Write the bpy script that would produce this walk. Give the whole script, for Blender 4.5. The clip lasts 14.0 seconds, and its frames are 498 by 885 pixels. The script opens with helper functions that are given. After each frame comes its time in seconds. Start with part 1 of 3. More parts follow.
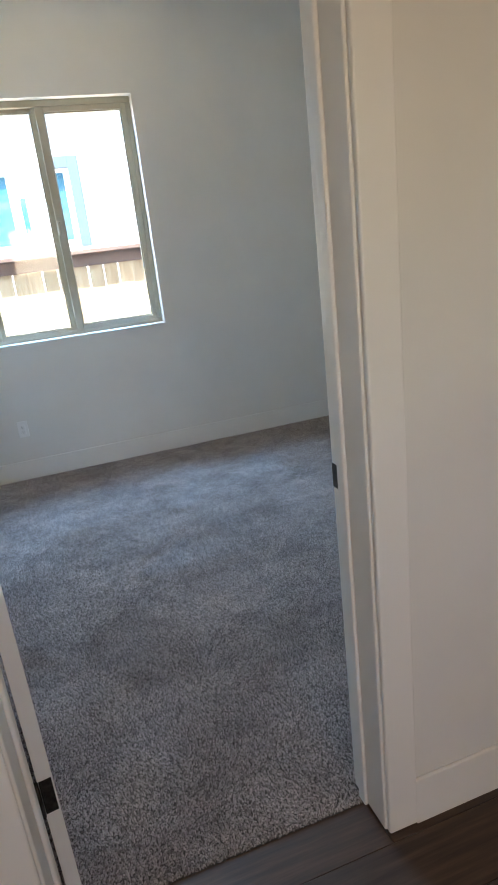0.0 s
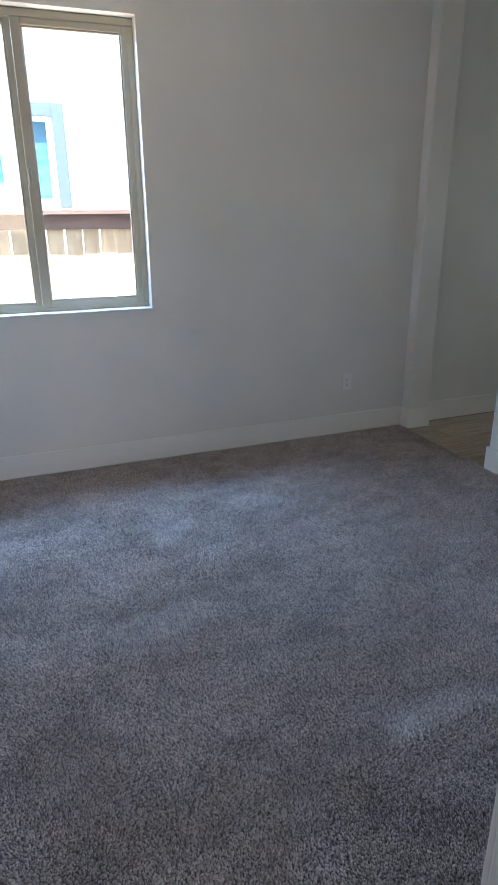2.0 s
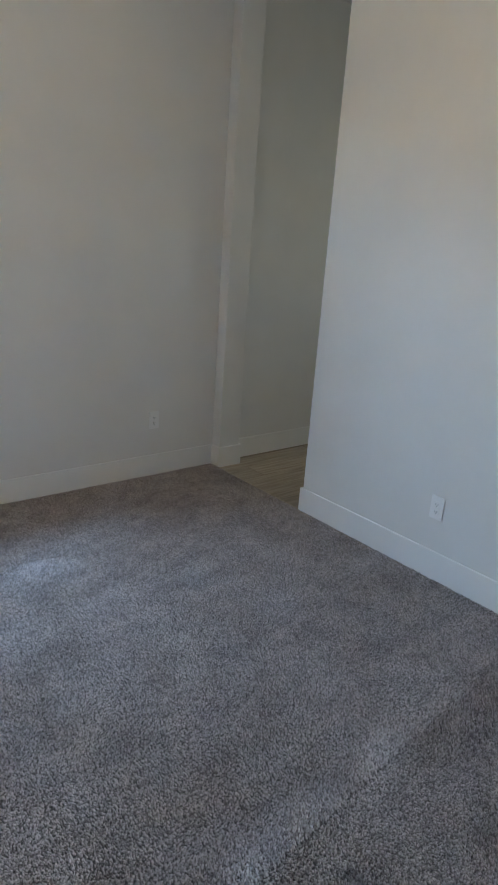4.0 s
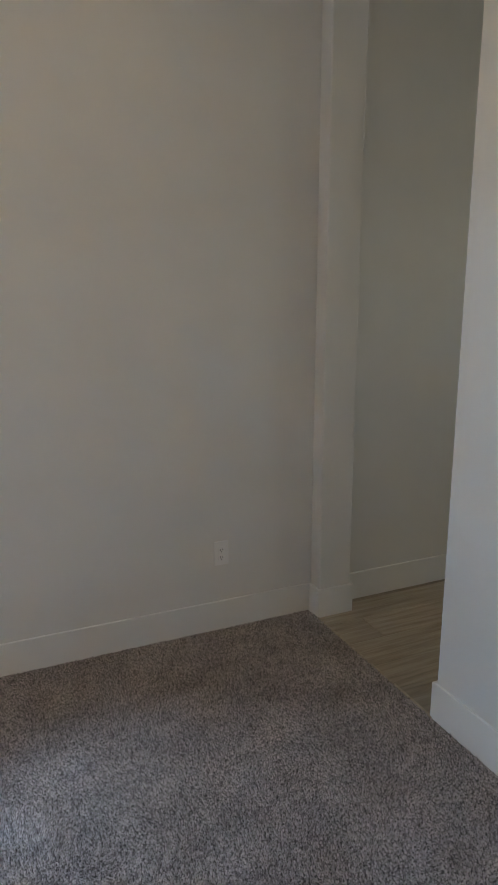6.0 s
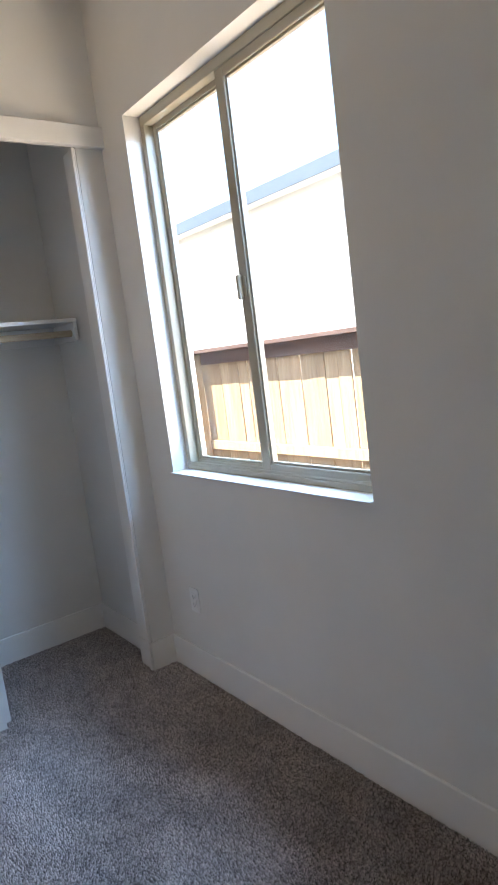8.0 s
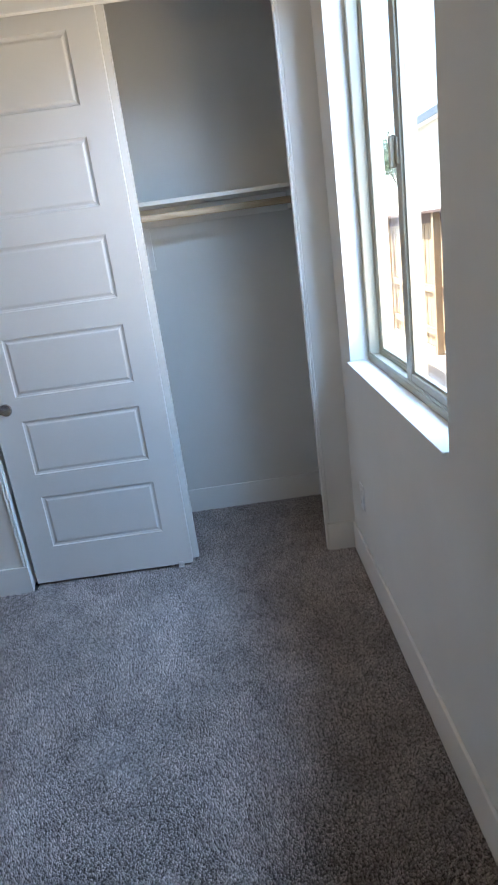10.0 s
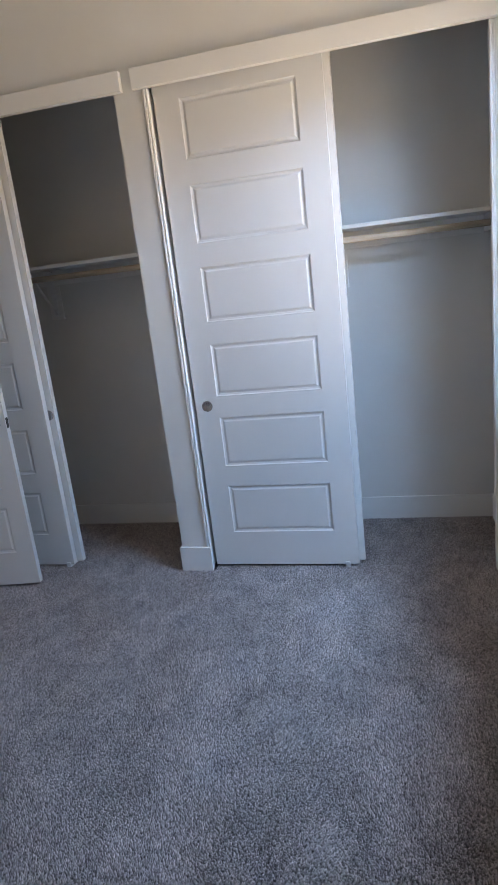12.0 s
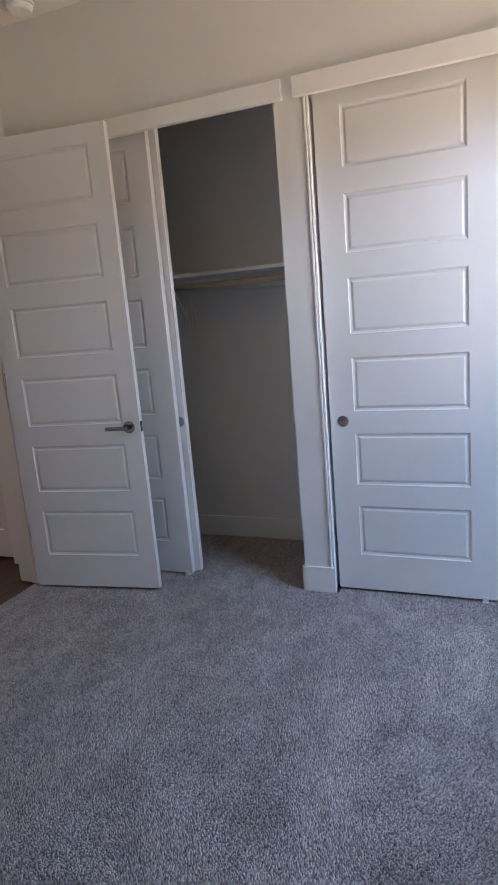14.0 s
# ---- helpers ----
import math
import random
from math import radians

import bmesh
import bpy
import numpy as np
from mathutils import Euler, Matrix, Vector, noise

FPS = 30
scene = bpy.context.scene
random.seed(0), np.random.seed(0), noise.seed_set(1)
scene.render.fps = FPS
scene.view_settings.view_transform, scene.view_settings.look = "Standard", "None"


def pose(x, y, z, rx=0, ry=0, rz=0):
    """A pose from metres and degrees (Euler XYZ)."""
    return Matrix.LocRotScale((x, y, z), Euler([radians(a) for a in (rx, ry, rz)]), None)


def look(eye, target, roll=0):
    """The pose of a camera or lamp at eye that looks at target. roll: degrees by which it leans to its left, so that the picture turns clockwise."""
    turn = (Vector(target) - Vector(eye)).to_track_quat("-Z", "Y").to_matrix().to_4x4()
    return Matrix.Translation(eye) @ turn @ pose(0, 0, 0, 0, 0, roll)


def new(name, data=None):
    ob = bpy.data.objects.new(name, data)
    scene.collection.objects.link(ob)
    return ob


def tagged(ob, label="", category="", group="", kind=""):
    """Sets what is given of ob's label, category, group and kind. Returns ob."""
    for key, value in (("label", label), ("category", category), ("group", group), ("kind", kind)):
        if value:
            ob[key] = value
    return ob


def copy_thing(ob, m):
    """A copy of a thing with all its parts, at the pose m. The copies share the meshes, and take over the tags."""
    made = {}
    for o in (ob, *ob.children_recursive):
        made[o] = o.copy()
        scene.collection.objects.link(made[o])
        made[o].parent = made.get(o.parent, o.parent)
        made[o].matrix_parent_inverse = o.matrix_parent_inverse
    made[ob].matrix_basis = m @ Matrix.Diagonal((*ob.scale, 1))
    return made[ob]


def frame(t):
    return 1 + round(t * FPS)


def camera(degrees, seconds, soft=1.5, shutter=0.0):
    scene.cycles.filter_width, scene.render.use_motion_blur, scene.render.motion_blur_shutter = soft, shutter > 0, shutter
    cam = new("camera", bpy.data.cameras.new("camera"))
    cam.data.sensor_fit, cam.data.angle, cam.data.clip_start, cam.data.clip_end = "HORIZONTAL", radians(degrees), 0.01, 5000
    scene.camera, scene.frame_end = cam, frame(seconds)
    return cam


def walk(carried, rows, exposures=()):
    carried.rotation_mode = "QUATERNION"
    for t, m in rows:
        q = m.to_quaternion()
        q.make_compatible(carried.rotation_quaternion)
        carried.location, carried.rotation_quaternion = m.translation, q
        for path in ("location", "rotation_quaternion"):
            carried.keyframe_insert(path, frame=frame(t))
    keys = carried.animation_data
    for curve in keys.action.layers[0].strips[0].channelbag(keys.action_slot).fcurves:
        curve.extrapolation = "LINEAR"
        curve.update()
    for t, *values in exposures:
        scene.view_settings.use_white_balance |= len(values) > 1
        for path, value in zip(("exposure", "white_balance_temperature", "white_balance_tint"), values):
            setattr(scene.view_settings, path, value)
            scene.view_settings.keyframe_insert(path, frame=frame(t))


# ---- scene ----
cam = camera(43.5, 14.0, soft=1.25)
PATH = [
    (0, (0.454, -4.577, 1.516), (1.028, -2.769, 0.883), -6.6),
    (0.5, (0.506, -4.247, 1.541), (1.065, -2.431, 0.918), -4.8),
    (1, (0.55, -3.923, 1.523), (1.095, -2.107, 0.888), -3.6),
    (1.5, (0.558, -3.709, 1.51), (1.111, -1.906, 0.82), -2.8),
    (2, (0.558, -3.753, 1.484), (1.231, -1.981, 0.793), -0.5),
    (2.5, (0.345, -3.648, 1.494), (1.395, -2.07, 0.812), 3.5),
    (3, (0.319, -3.563, 1.529), (1.507, -2.094, 0.837), 4.2),
    (3.5, (0.501, -3.496, 1.531), (1.719, -2.036, 0.878), 4.2),
    (3.7, (0.588, -3.456, 1.523), (1.811, -1.994, 0.889), 4.2),
    (5.8, (1.658, -2.619, 1.439), (2.632, -0.923, 1.002), 1.0),
    (6, (1.753, -2.523, 1.471), (2.544, -0.733, 1.054), -0.1),
    (6.1, (1.81, -2.49, 1.475), (2.489, -0.654, 1.066), -0.6),
    (6.5, (2.09, -2.264, 1.533), (2.242, -0.32, 1.088), -2.3),
    (7, (2.382, -1.921, 1.541), (1.773, -0.086, 1.029), -6.0),
    (7.2, (2.537, -1.832, 1.445), (1.634, -0.098, 1.024), -6.8),
    (9.3, (2.641, -0.503, 1.473), (0.771, -0.069, 0.913), -8.3),
    (9.5, (2.644, -0.451, 1.502), (0.757, -0.148, 0.91), -8.1),
    (10, (2.746, -0.456, 1.503), (0.844, -0.451, 0.885), -7.9),
    (10.5, (2.884, -0.506, 1.515), (0.987, -0.735, 0.922), -7.8),
    (11, (2.987, -0.513, 1.529), (1.103, -0.882, 0.969), -7.6),
    (11.5, (3.023, -0.521, 1.51), (1.142, -0.952, 0.985), -7.2),
    (12, (2.979, -0.536, 1.514), (1.106, -1.025, 1.012), -6.7),
    (12.5, (2.893, -0.55, 1.534), (1.047, -1.178, 1.086), -6.4),
    (13, (2.888, -0.61, 1.53), (1.073, -1.341, 1.117), -5.8),
    (13.5, (2.949, -0.717, 1.512), (1.14, -1.463, 1.1), -5.3),
    (14, (2.954, -0.772, 1.479), (1.151, -1.535, 1.07), -4.9),
]
EXPOSURES = [
    (0.0, 3.36, 6050, 3), (1.0, 3.14, 5500, 2), (2.0, 3.20, 5950, 8), (3.0, 3.32, 6250, 8), (3.7, 3.34, 6350, 6), (5.8, 3.32, 6900, 8),
    (6.5, 2.78, 7300, 14), (7.0, 2.86, 7000, 14), (9.5, 2.80, 6250, 9), (11.0, 2.86, 6350, 12), (12.5, 2.88, 6400, 15), (14.0, 2.90, 6500, 18),
]
walk(cam, [(t, look(eye, target, roll)) for t, eye, target, roll in PATH], EXPOSURES)

# ---- light ----
world = bpy.data.worlds.new("world")
scene.world = world
world.use_nodes = True
wn = world.node_tree
sky = wn.nodes.new("ShaderNodeTexSky")
sky.sky_type, sky.sun_disc = "NISHITA", False
sky.sun_elevation, sky.sun_rotation = radians(62), radians(207)
wn.nodes["Background"].inputs["Strength"].default_value = 0.125
wn.links.new(sky.outputs[0], wn.nodes["Background"].inputs["Color"])

sun = new("sun", bpy.data.lights.new("sun", "SUN"))
sun.data.energy, sun.data.angle, sun.data.color = 3.4, radians(0.5), (1.0, 0.95, 0.87)
sun.matrix_world = look((-5.5, -11.0, 23.0), (0, 0, 0))


def area(name, eye, target, w, h, energy, color):
    ob = new(name, bpy.data.lights.new(name, "AREA"))
    ob.data.shape, ob.data.size, ob.data.size_y = "RECTANGLE", w, h
    ob.data.energy, ob.data.color = energy, color
    ob.matrix_world = look(eye, target)
    return ob


# fill lamps added for sky over the neighbour's roof, sunlit ground and fence below
for x_, to_, watts in ((2.00, (-0.7, -0.9, 0.6), 11.5), (0.45, (2.2, -2.2, -0.6), 11.0)):
    sky_fill = area("window_sky_fill", (x_, 1.00, 2.66), to_, 1.6, 0.30, watts, (0.39, 0.64, 1.0))
    sky_fill.data.spread = radians(150)
bounce = area("window_ground_fill", (0.79, 0.42, 1.02), (0.79, -1.9, 2.75), 1.15, 0.50, 3.6, (1.0, 0.80, 0.56))
bounce.data.spread = radians(125)
# added warm fill for the hall, in a made-up opening out of view
area("hall_fill_light", (0.75, -6.38, 1.6), (0.75, -5, 1.4), 0.70, 0.70, 1.7, (1.0, 0.70, 0.47))
# added fill for the passage, from an unseen opening that is made up
area("passage_fill_light", (5.46, -1.05, 1.7), (4.2, -1.0, 1.2), 0.28, 0.38, 0.36, (0.97, 1.0, 0.90))


# ---- materials ----
def material(name, base, rough=0.6, metal=0.0, spec=0.5):
    m = bpy.data.materials.new(name)
    m.use_nodes = True
    b = m.node_tree.nodes["Principled BSDF"]
    b.inputs["Base Color"].default_value = (*base, 1)
    b.inputs["Roughness"].default_value, b.inputs["Metallic"].default_value = rough, metal
    b.inputs["Specular IOR Level"].default_value = spec
    return m, m.node_tree.nodes, m.node_tree.links, b


def coords(nodes, links, scale=(1, 1, 1)):
    c, mp = nodes.new("ShaderNodeTexCoord"), nodes.new("ShaderNodeMapping")
    mp.inputs["Scale"].default_value = scale
    links.new(c.outputs["Object"], mp.inputs["Vector"])
    return mp.outputs["Vector"]


def noise_node(nodes, links, vec, scale, detail=3.0, rough=0.5):
    n = nodes.new("ShaderNodeTexNoise")
    n.inputs["Scale"].default_value, n.inputs["Detail"].default_value = scale, detail
    n.inputs["Roughness"].default_value = rough
    links.new(vec, n.inputs["Vector"])
    return n.outputs["Fac"]


def ramp(nodes, links, fac, stops):
    r = nodes.new("ShaderNodeValToRGB")
    while len(r.color_ramp.elements) < len(stops):
        r.color_ramp.elements.new(0.5)
    for e, (pos, col) in zip(r.color_ramp.elements, stops):
        e.position, e.color = pos, (*col, 1)
    links.new(fac, r.inputs["Fac"])
    return r.outputs["Color"]


def bump(nodes, links, b, height, strength, distance):
    n = nodes.new("ShaderNodeBump")
    n.inputs["Strength"].default_value, n.inputs["Distance"].default_value = strength, distance
    links.new(height, n.inputs["Height"])
    links.new(n.outputs["Normal"], b.inputs["Normal"])


def blend(nodes, links, a, b_, fac, kind="MULTIPLY"):
    n = nodes.new("ShaderNodeMix")
    n.data_type, n.blend_type = "RGBA", kind
    n.inputs[0].default_value = fac
    links.new(a, n.inputs[6])
    links.new(b_, n.inputs[7])
    return n.outputs[2]


def painted(name, base, rough, grain, strength, vary=0.04):
    """Painted drywall or woodwork: faint mottling, fine relief."""
    m, n, l, b = material(name, base, rough, spec=0.35)
    v = coords(n, l)
    lo = tuple(c * (1 - vary) for c in base)
    hi = tuple(min(1, c * (1 + vary * 0.6)) for c in base)
    l.new(ramp(n, l, noise_node(n, l, v, 2.3, 4), [(0.3, lo), (0.7, hi)]), b.inputs["Base Color"])
    rr = n.new("ShaderNodeMapRange")
    rr.inputs["To Min"].default_value, rr.inputs["To Max"].default_value = rough - 0.07, rough + 0.07
    l.new(noise_node(n, l, v, 9, 3), rr.inputs["Value"])
    l.new(rr.outputs[0], b.inputs["Roughness"])
    bump(n, l, b, noise_node(n, l, v, grain, 2), strength, 0.002)
    return m


M_WALL = painted("wall_paint", (0.79, 0.775, 0.742), 0.75, 130, 0.10)
M_CEIL = painted("ceiling_paint", (0.85, 0.83, 0.79), 0.85, 110, 0.14)
M_TRIM = painted("trim_paint", (0.86, 0.845, 0.815), 0.42, 60, 0.03, 0.025)
M_DOOR = painted("door_paint", (0.755, 0.742, 0.72), 0.45, 240, 0.05, 0.025)
M_PLASTIC = painted("white_plastic", (0.86, 0.855, 0.84), 0.35, 300, 0.01, 0.02)
M_VINYL = painted("almond_vinyl", (0.46, 0.425, 0.335), 0.42, 200, 0.02, 0.04)
M_STUCCO = painted("neighbour_stucco", (0.74, 0.73, 0.70), 0.9, 45, 0.5, 0.05)
M_FASCIA = painted("fascia_paint", (0.11, 0.135, 0.17), 0.7, 50, 0.05)
M_BLUETRIM = painted("blue_grey_trim", (0.095, 0.12, 0.155), 0.7, 50, 0.05)

M_STEEL, n_, l_, b_ = material("satin_nickel", (0.27, 0.255, 0.24), 0.22, 1.0)
bump(n_, l_, b_, noise_node(n_, l_, coords(n_, l_, (1, 1, 30)), 90, 2), 0.06, 0.001)
M_PULL, n_, l_, b_ = material("brushed_dark_nickel", (0.48, 0.455, 0.44), 0.26, 1.0)
bump(n_, l_, b_, noise_node(n_, l_, coords(n_, l_, (1, 1, 30)), 90, 2), 0.08, 0.001)
M_BRONZE, n_, l_, b_ = material("dark_bronze", (0.035, 0.032, 0.03), 0.4, 0.9)
l_.new(ramp(n_, l_, noise_node(n_, l_, coords(n_, l_), 60, 3), [(0.3, (0.025, 0.023, 0.022)), (0.7, (0.06, 0.055, 0.05))]), b_.inputs["Base Color"])
M_SLOT, _, _, _ = material("dark_slot", (0.03, 0.03, 0.03), 0.7)

M_GLASS = bpy.data.materials.new("window_glass")
M_GLASS.use_nodes = True
n_, l_ = M_GLASS.node_tree.nodes, M_GLASS.node_tree.links
n_.remove(n_["Principled BSDF"])
tr, gl, mx, lw = n_.new("ShaderNodeBsdfTransparent"), n_.new("ShaderNodeBsdfGlossy"), n_.new("ShaderNodeMixShader"), n_.new("ShaderNodeLayerWeight")
tr.inputs["Color"].default_value = (0.95, 0.98, 0.985, 1)
gl.inputs["Roughness"].default_value = 0.02
pw, sc = n_.new("ShaderNodeMath"), n_.new("ShaderNodeMath")
pw.operation, sc.operation = "POWER", "MULTIPLY_ADD"
pw.inputs[1].default_value, sc.inputs[1].default_value, sc.inputs[2].default_value = 5.0, 0.55, 0.03
l_.new(lw.outputs["Facing"], pw.inputs[0])
l_.new(pw.outputs[0], sc.inputs[0])
l_.new(sc.outputs[0], mx.inputs[0])
l_.new(tr.outputs[0], mx.inputs[1])
l_.new(gl.outputs[0], mx.inputs[2])
l_.new(mx.outputs[0], n_["Material Output"].inputs["Surface"])


def carpet_material():
    """Cut-pile yarn: every tuft has its own shade."""
    m, n, l, b = material("grey_carpet", (0.2, 0.19, 0.185), 0.95, spec=0.08)
    g = n.new("ShaderNodeNewGeometry")
    tuft = ramp(n, l, g.outputs["Random Per Island"], [(0.0, (0.35, 0.313, 0.302)), (0.32, (0.58, 0.523, 0.506)), (1.0, (0.88, 0.797, 0.77))])
    # broad nap patches: light and dark of the pile direction put into the colour
    broad_nap_shade = ramp(n, l, noise_node(n, l, coords(n, l), 3.0, 5, 0.6), [(0.34, (0.84, 0.83, 0.82)), (0.66, (1, 1, 1))])
    # yarn filament flecks, with the shade of holes between tufts painted in
    fleck = ramp(n, l, noise_node(n, l, coords(n, l), 190, 3, 0.7), [(0.375, (0.25, 0.238, 0.232)), (0.51, (0.96, 0.96, 0.96)), (0.68, (1, 1, 1))])
    # finer brushed nap: its sheen and shade are put into the colour
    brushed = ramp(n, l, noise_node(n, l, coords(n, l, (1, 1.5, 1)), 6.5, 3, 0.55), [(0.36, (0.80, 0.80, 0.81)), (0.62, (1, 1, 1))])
    col = blend(n, l, blend(n, l, tuft, broad_nap_shade, 1.0), fleck, 1.0)
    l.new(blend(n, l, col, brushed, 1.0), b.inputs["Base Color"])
    return m


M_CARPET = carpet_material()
M_BACKING, n_, l_, b_ = material("carpet_backing", (0.10, 0.093, 0.09), 1.0, spec=0.05)
bump(n_, l_, b_, noise_node(n_, l_, coords(n_, l_), 220, 3), 0.6, 0.004)


def wood_material(name, dark, mid, light, rough, stretch=(2, 30, 30), random_amount=0.35):
    """Planks along local X; each piece differs a little."""
    m, n, l, b = material(name, mid, rough, spec=0.45)
    v = coords(n, l, stretch)
    info = n.new("ShaderNodeObjectInfo")
    off = n.new("ShaderNodeVectorMath")
    off.operation = "MULTIPLY_ADD"
    off.inputs[1].default_value = (37, 91, 53)
    l.new(info.outputs["Random"], off.inputs[0])
    l.new(v, off.inputs[2])
    col = ramp(n, l, noise_node(n, l, off.outputs[0], 1.4, 6, 0.65), [(0.28, dark), (0.5, mid), (0.75, light)])
    tint = ramp(n, l, info.outputs["Random"], [(0.0, (1 - random_amount,) * 3), (1.0, (1, 1, 1))])
    l.new(blend(n, l, col, tint, 1.0), b.inputs["Base Color"])
    bump(n, l, b, noise_node(n, l, off.outputs[0], 4, 4), 0.12, 0.002)
    return m


M_OAK = wood_material("light_oak_plank", (0.27, 0.22, 0.16), (0.44, 0.37, 0.285), (0.56, 0.49, 0.39), 0.5)
M_WALNUT = wood_material("dark_brown_plank", (0.035, 0.020, 0.013), (0.078, 0.045, 0.029), (0.14, 0.085, 0.056), 0.5)
M_ROD = wood_material("pine_rod", (0.45, 0.34, 0.22), (0.58, 0.46, 0.32), (0.68, 0.56, 0.41), 0.5, (30, 3, 30), 0.05)
M_CEDAR = wood_material("cedar_board", (0.36, 0.235, 0.135), (0.51, 0.355, 0.21), (0.61, 0.455, 0.29), 0.8, (24, 24, 2), 0.25)
# darker than the cedar: the cap's shadow is put into this wood colour
M_SHADED_RAIL = wood_material("shaded_rail", (0.12, 0.07, 0.055), (0.18, 0.11, 0.085), (0.25, 0.155, 0.12), 0.85, (2, 24, 24), 0.2)

M_DIRT, n_, l_, b_ = material("sandy_ground", (0.42, 0.36, 0.28), 0.95)
l_.new(ramp(n_, l_, noise_node(n_, l_, coords(n_, l_), 6, 8, 0.7), [(0.3, (0.32, 0.27, 0.21)), (0.7, (0.50, 0.44, 0.36))]), b_.inputs["Base Color"])
bump(n_, l_, b_, noise_node(n_, l_, coords(n_, l_), 40, 5), 0.6, 0.02)
M_ROOF = painted("roof_tile_grey", (0.16, 0.15, 0.15), 0.9, 20, 0.6, 0.2)
# the blue reflection is put into the base colour, with little gloss
M_BLUEGLASS, n_, l_, b_ = material("neighbour_window_glass", (0.07, 0.25, 0.36), 0.12, spec=0.1)
l_.new(ramp(n_, l_, noise_node(n_, l_, coords(n_, l_, (1, 1, 3)), 4, 2), [(0.35, (0.05, 0.13, 0.19)), (0.65, (0.10, 0.19, 0.25))]), b_.inputs["Base Color"])
M_BLIND = painted("white_blind", (0.7, 0.74, 0.75), 0.6, 60, 0.05)
M_LEAF, n_, l_, b_ = material("tree_leaf", (0.06, 0.10, 0.03), 0.6)
gi = n_.new("ShaderNodeNewGeometry")
l_.new(ramp(n_, l_, gi.outputs["Random Per Island"], [(0.0, (0.07, 0.11, 0.04)), (1.0, (0.14, 0.19, 0.08))]), b_.inputs["Base Color"])
M_BARK = painted("tree_bark", (0.14, 0.10, 0.07), 0.95, 30, 0.6, 0.3)


# ---- mesh helpers ----
def mesh_object(name, bm, mat, parent=None):
    me = bpy.data.meshes.new(name)
    bmesh.ops.recalc_face_normals(bm, faces=bm.faces)
    bm.to_mesh(me)
    bm.free()
    me.materials.append(mat)
    ob = new(name, me)
    if parent:
        ob.parent = parent
    return ob


def part(name, bm, mat, parent, label=""):
    return tagged(mesh_object(name, bm, mat, parent), label)


def empty(name, m=None):
    ob = new(name)
    if m is not None:
        ob.matrix_basis = m
    return ob


def box(bm, x0, x1, y0, y1, z0, z1, bevel=0.0, seg=2):
    ret = bmesh.ops.create_cube(bm, size=1, matrix=Matrix.Translation(((x0 + x1) / 2, (y0 + y1) / 2, (z0 + z1) / 2)) @ Matrix.Diagonal((abs(x1 - x0), abs(y1 - y0), abs(z1 - z0), 1)))
    if bevel:
        edges = {e for v in ret["verts"] for e in v.link_edges}
        bmesh.ops.bevel(bm, geom=list(edges), offset=bevel, segments=seg, affect="EDGES", profile=0.5)
    return bm


def boxes(*dims, bevel=0.0):
    bm = bmesh.new()
    for d in dims:
        box(bm, *d, bevel=bevel)
    return bm


def cyl(bm, p0, p1, r, seg=24, r2=None, bevel=0.0):
    p0, p1 = Vector(p0), Vector(p1)
    d = p1 - p0
    m = Matrix.Translation((p0 + p1) / 2) @ d.to_track_quat("Z", "Y").to_matrix().to_4x4()
    ret = bmesh.ops.create_cone(bm, cap_ends=True, segments=seg, radius1=r, radius2=r if r2 is None else r2, depth=d.length, matrix=m)
    if bevel:
        rim = [e for e in {e for v in ret["verts"] for e in v.link_edges} if any(len(f.verts) > 4 for f in e.link_faces)]
        bmesh.ops.bevel(bm, geom=rim, offset=bevel, segments=2, affect="EDGES", profile=0.5)
    for f in bm.faces:
        if len(f.verts) == 4:
            f.smooth = True
    return bm


def structure(name, bm, mat, label, category):
    return tagged(mesh_object(name, bm, mat), label, category, kind="structure")


# ---- the room: x from the closet wall, y from the window wall, z up ----
WY, WX, EX, SY, CZ = 0.012, -0.012, 3.207, -3.325, 3.05
WL, WR, WB, WT = 0.210, 1.374, 0.960, 2.470
HY = -3.487
JL, JR, DT = 0.239, 1.050, 2.455

structure("wall_north", boxes((-0.85, WL, WY, 0.20, 0, CZ), (WR, 3.385, WY, 0.20, 0, CZ), (WL, WR, WY, 0.20, 0, WB), (WL, WR, WY, 0.20, WT, CZ)),
          M_WALL, "off-white painted drywall wall around the sliding window", "wall")
structure("wall_east", boxes((EX, 3.380, SY, -0.928, 0, CZ), (EX, 3.380, -0.077, WY, 0, CZ), bevel=0.006),
          M_WALL, "off-white drywall wall with a tall open passage", "wall")
structure("wall_south", boxes((WX, JL - 0.02, HY, SY, 0, CZ), (JR + 0.02, EX + 0.17, HY, SY, 0, CZ), (JL - 0.02, JR + 0.02, HY, SY, DT + 0.02, CZ)),
          M_WALL, "off-white drywall wall around the bedroom doorway", "wall")
structure("wall_west", boxes((-0.13, WX, -0.113, WY, 0, CZ), (-0.13, WX, -1.764, -1.623, 0, CZ), (-0.13, WX, SY, -3.285, 0, CZ),
                             (-0.13, WX, -1.623, -0.113, 2.47, CZ), (-0.13, WX, -3.285, -1.764, 2.47, CZ)),
          M_WALL, "off-white closet front wall with two wide openings", "wall")
structure("closet_wall_back", boxes((-0.85, -0.714, SY, -0.05, 0, CZ)), M_WALL, "off-white drywall at the back of the closet", "wall")
structure("closet_wall_side", boxes((-0.714, -0.13, -0.05, WY, 0, CZ)), M_WALL, "off-white drywall end of the closet", "wall")
structure("closet_wall_end", boxes((-0.85, -0.13, HY, SY, 0, CZ)), M_WALL, "off-white drywall end of the closet", "wall")
structure("ceiling", boxes((-0.85, 3.380, HY, 0.20, CZ, CZ + 0.12)), M_CEIL, "flat white painted bedroom ceiling", "ceiling")
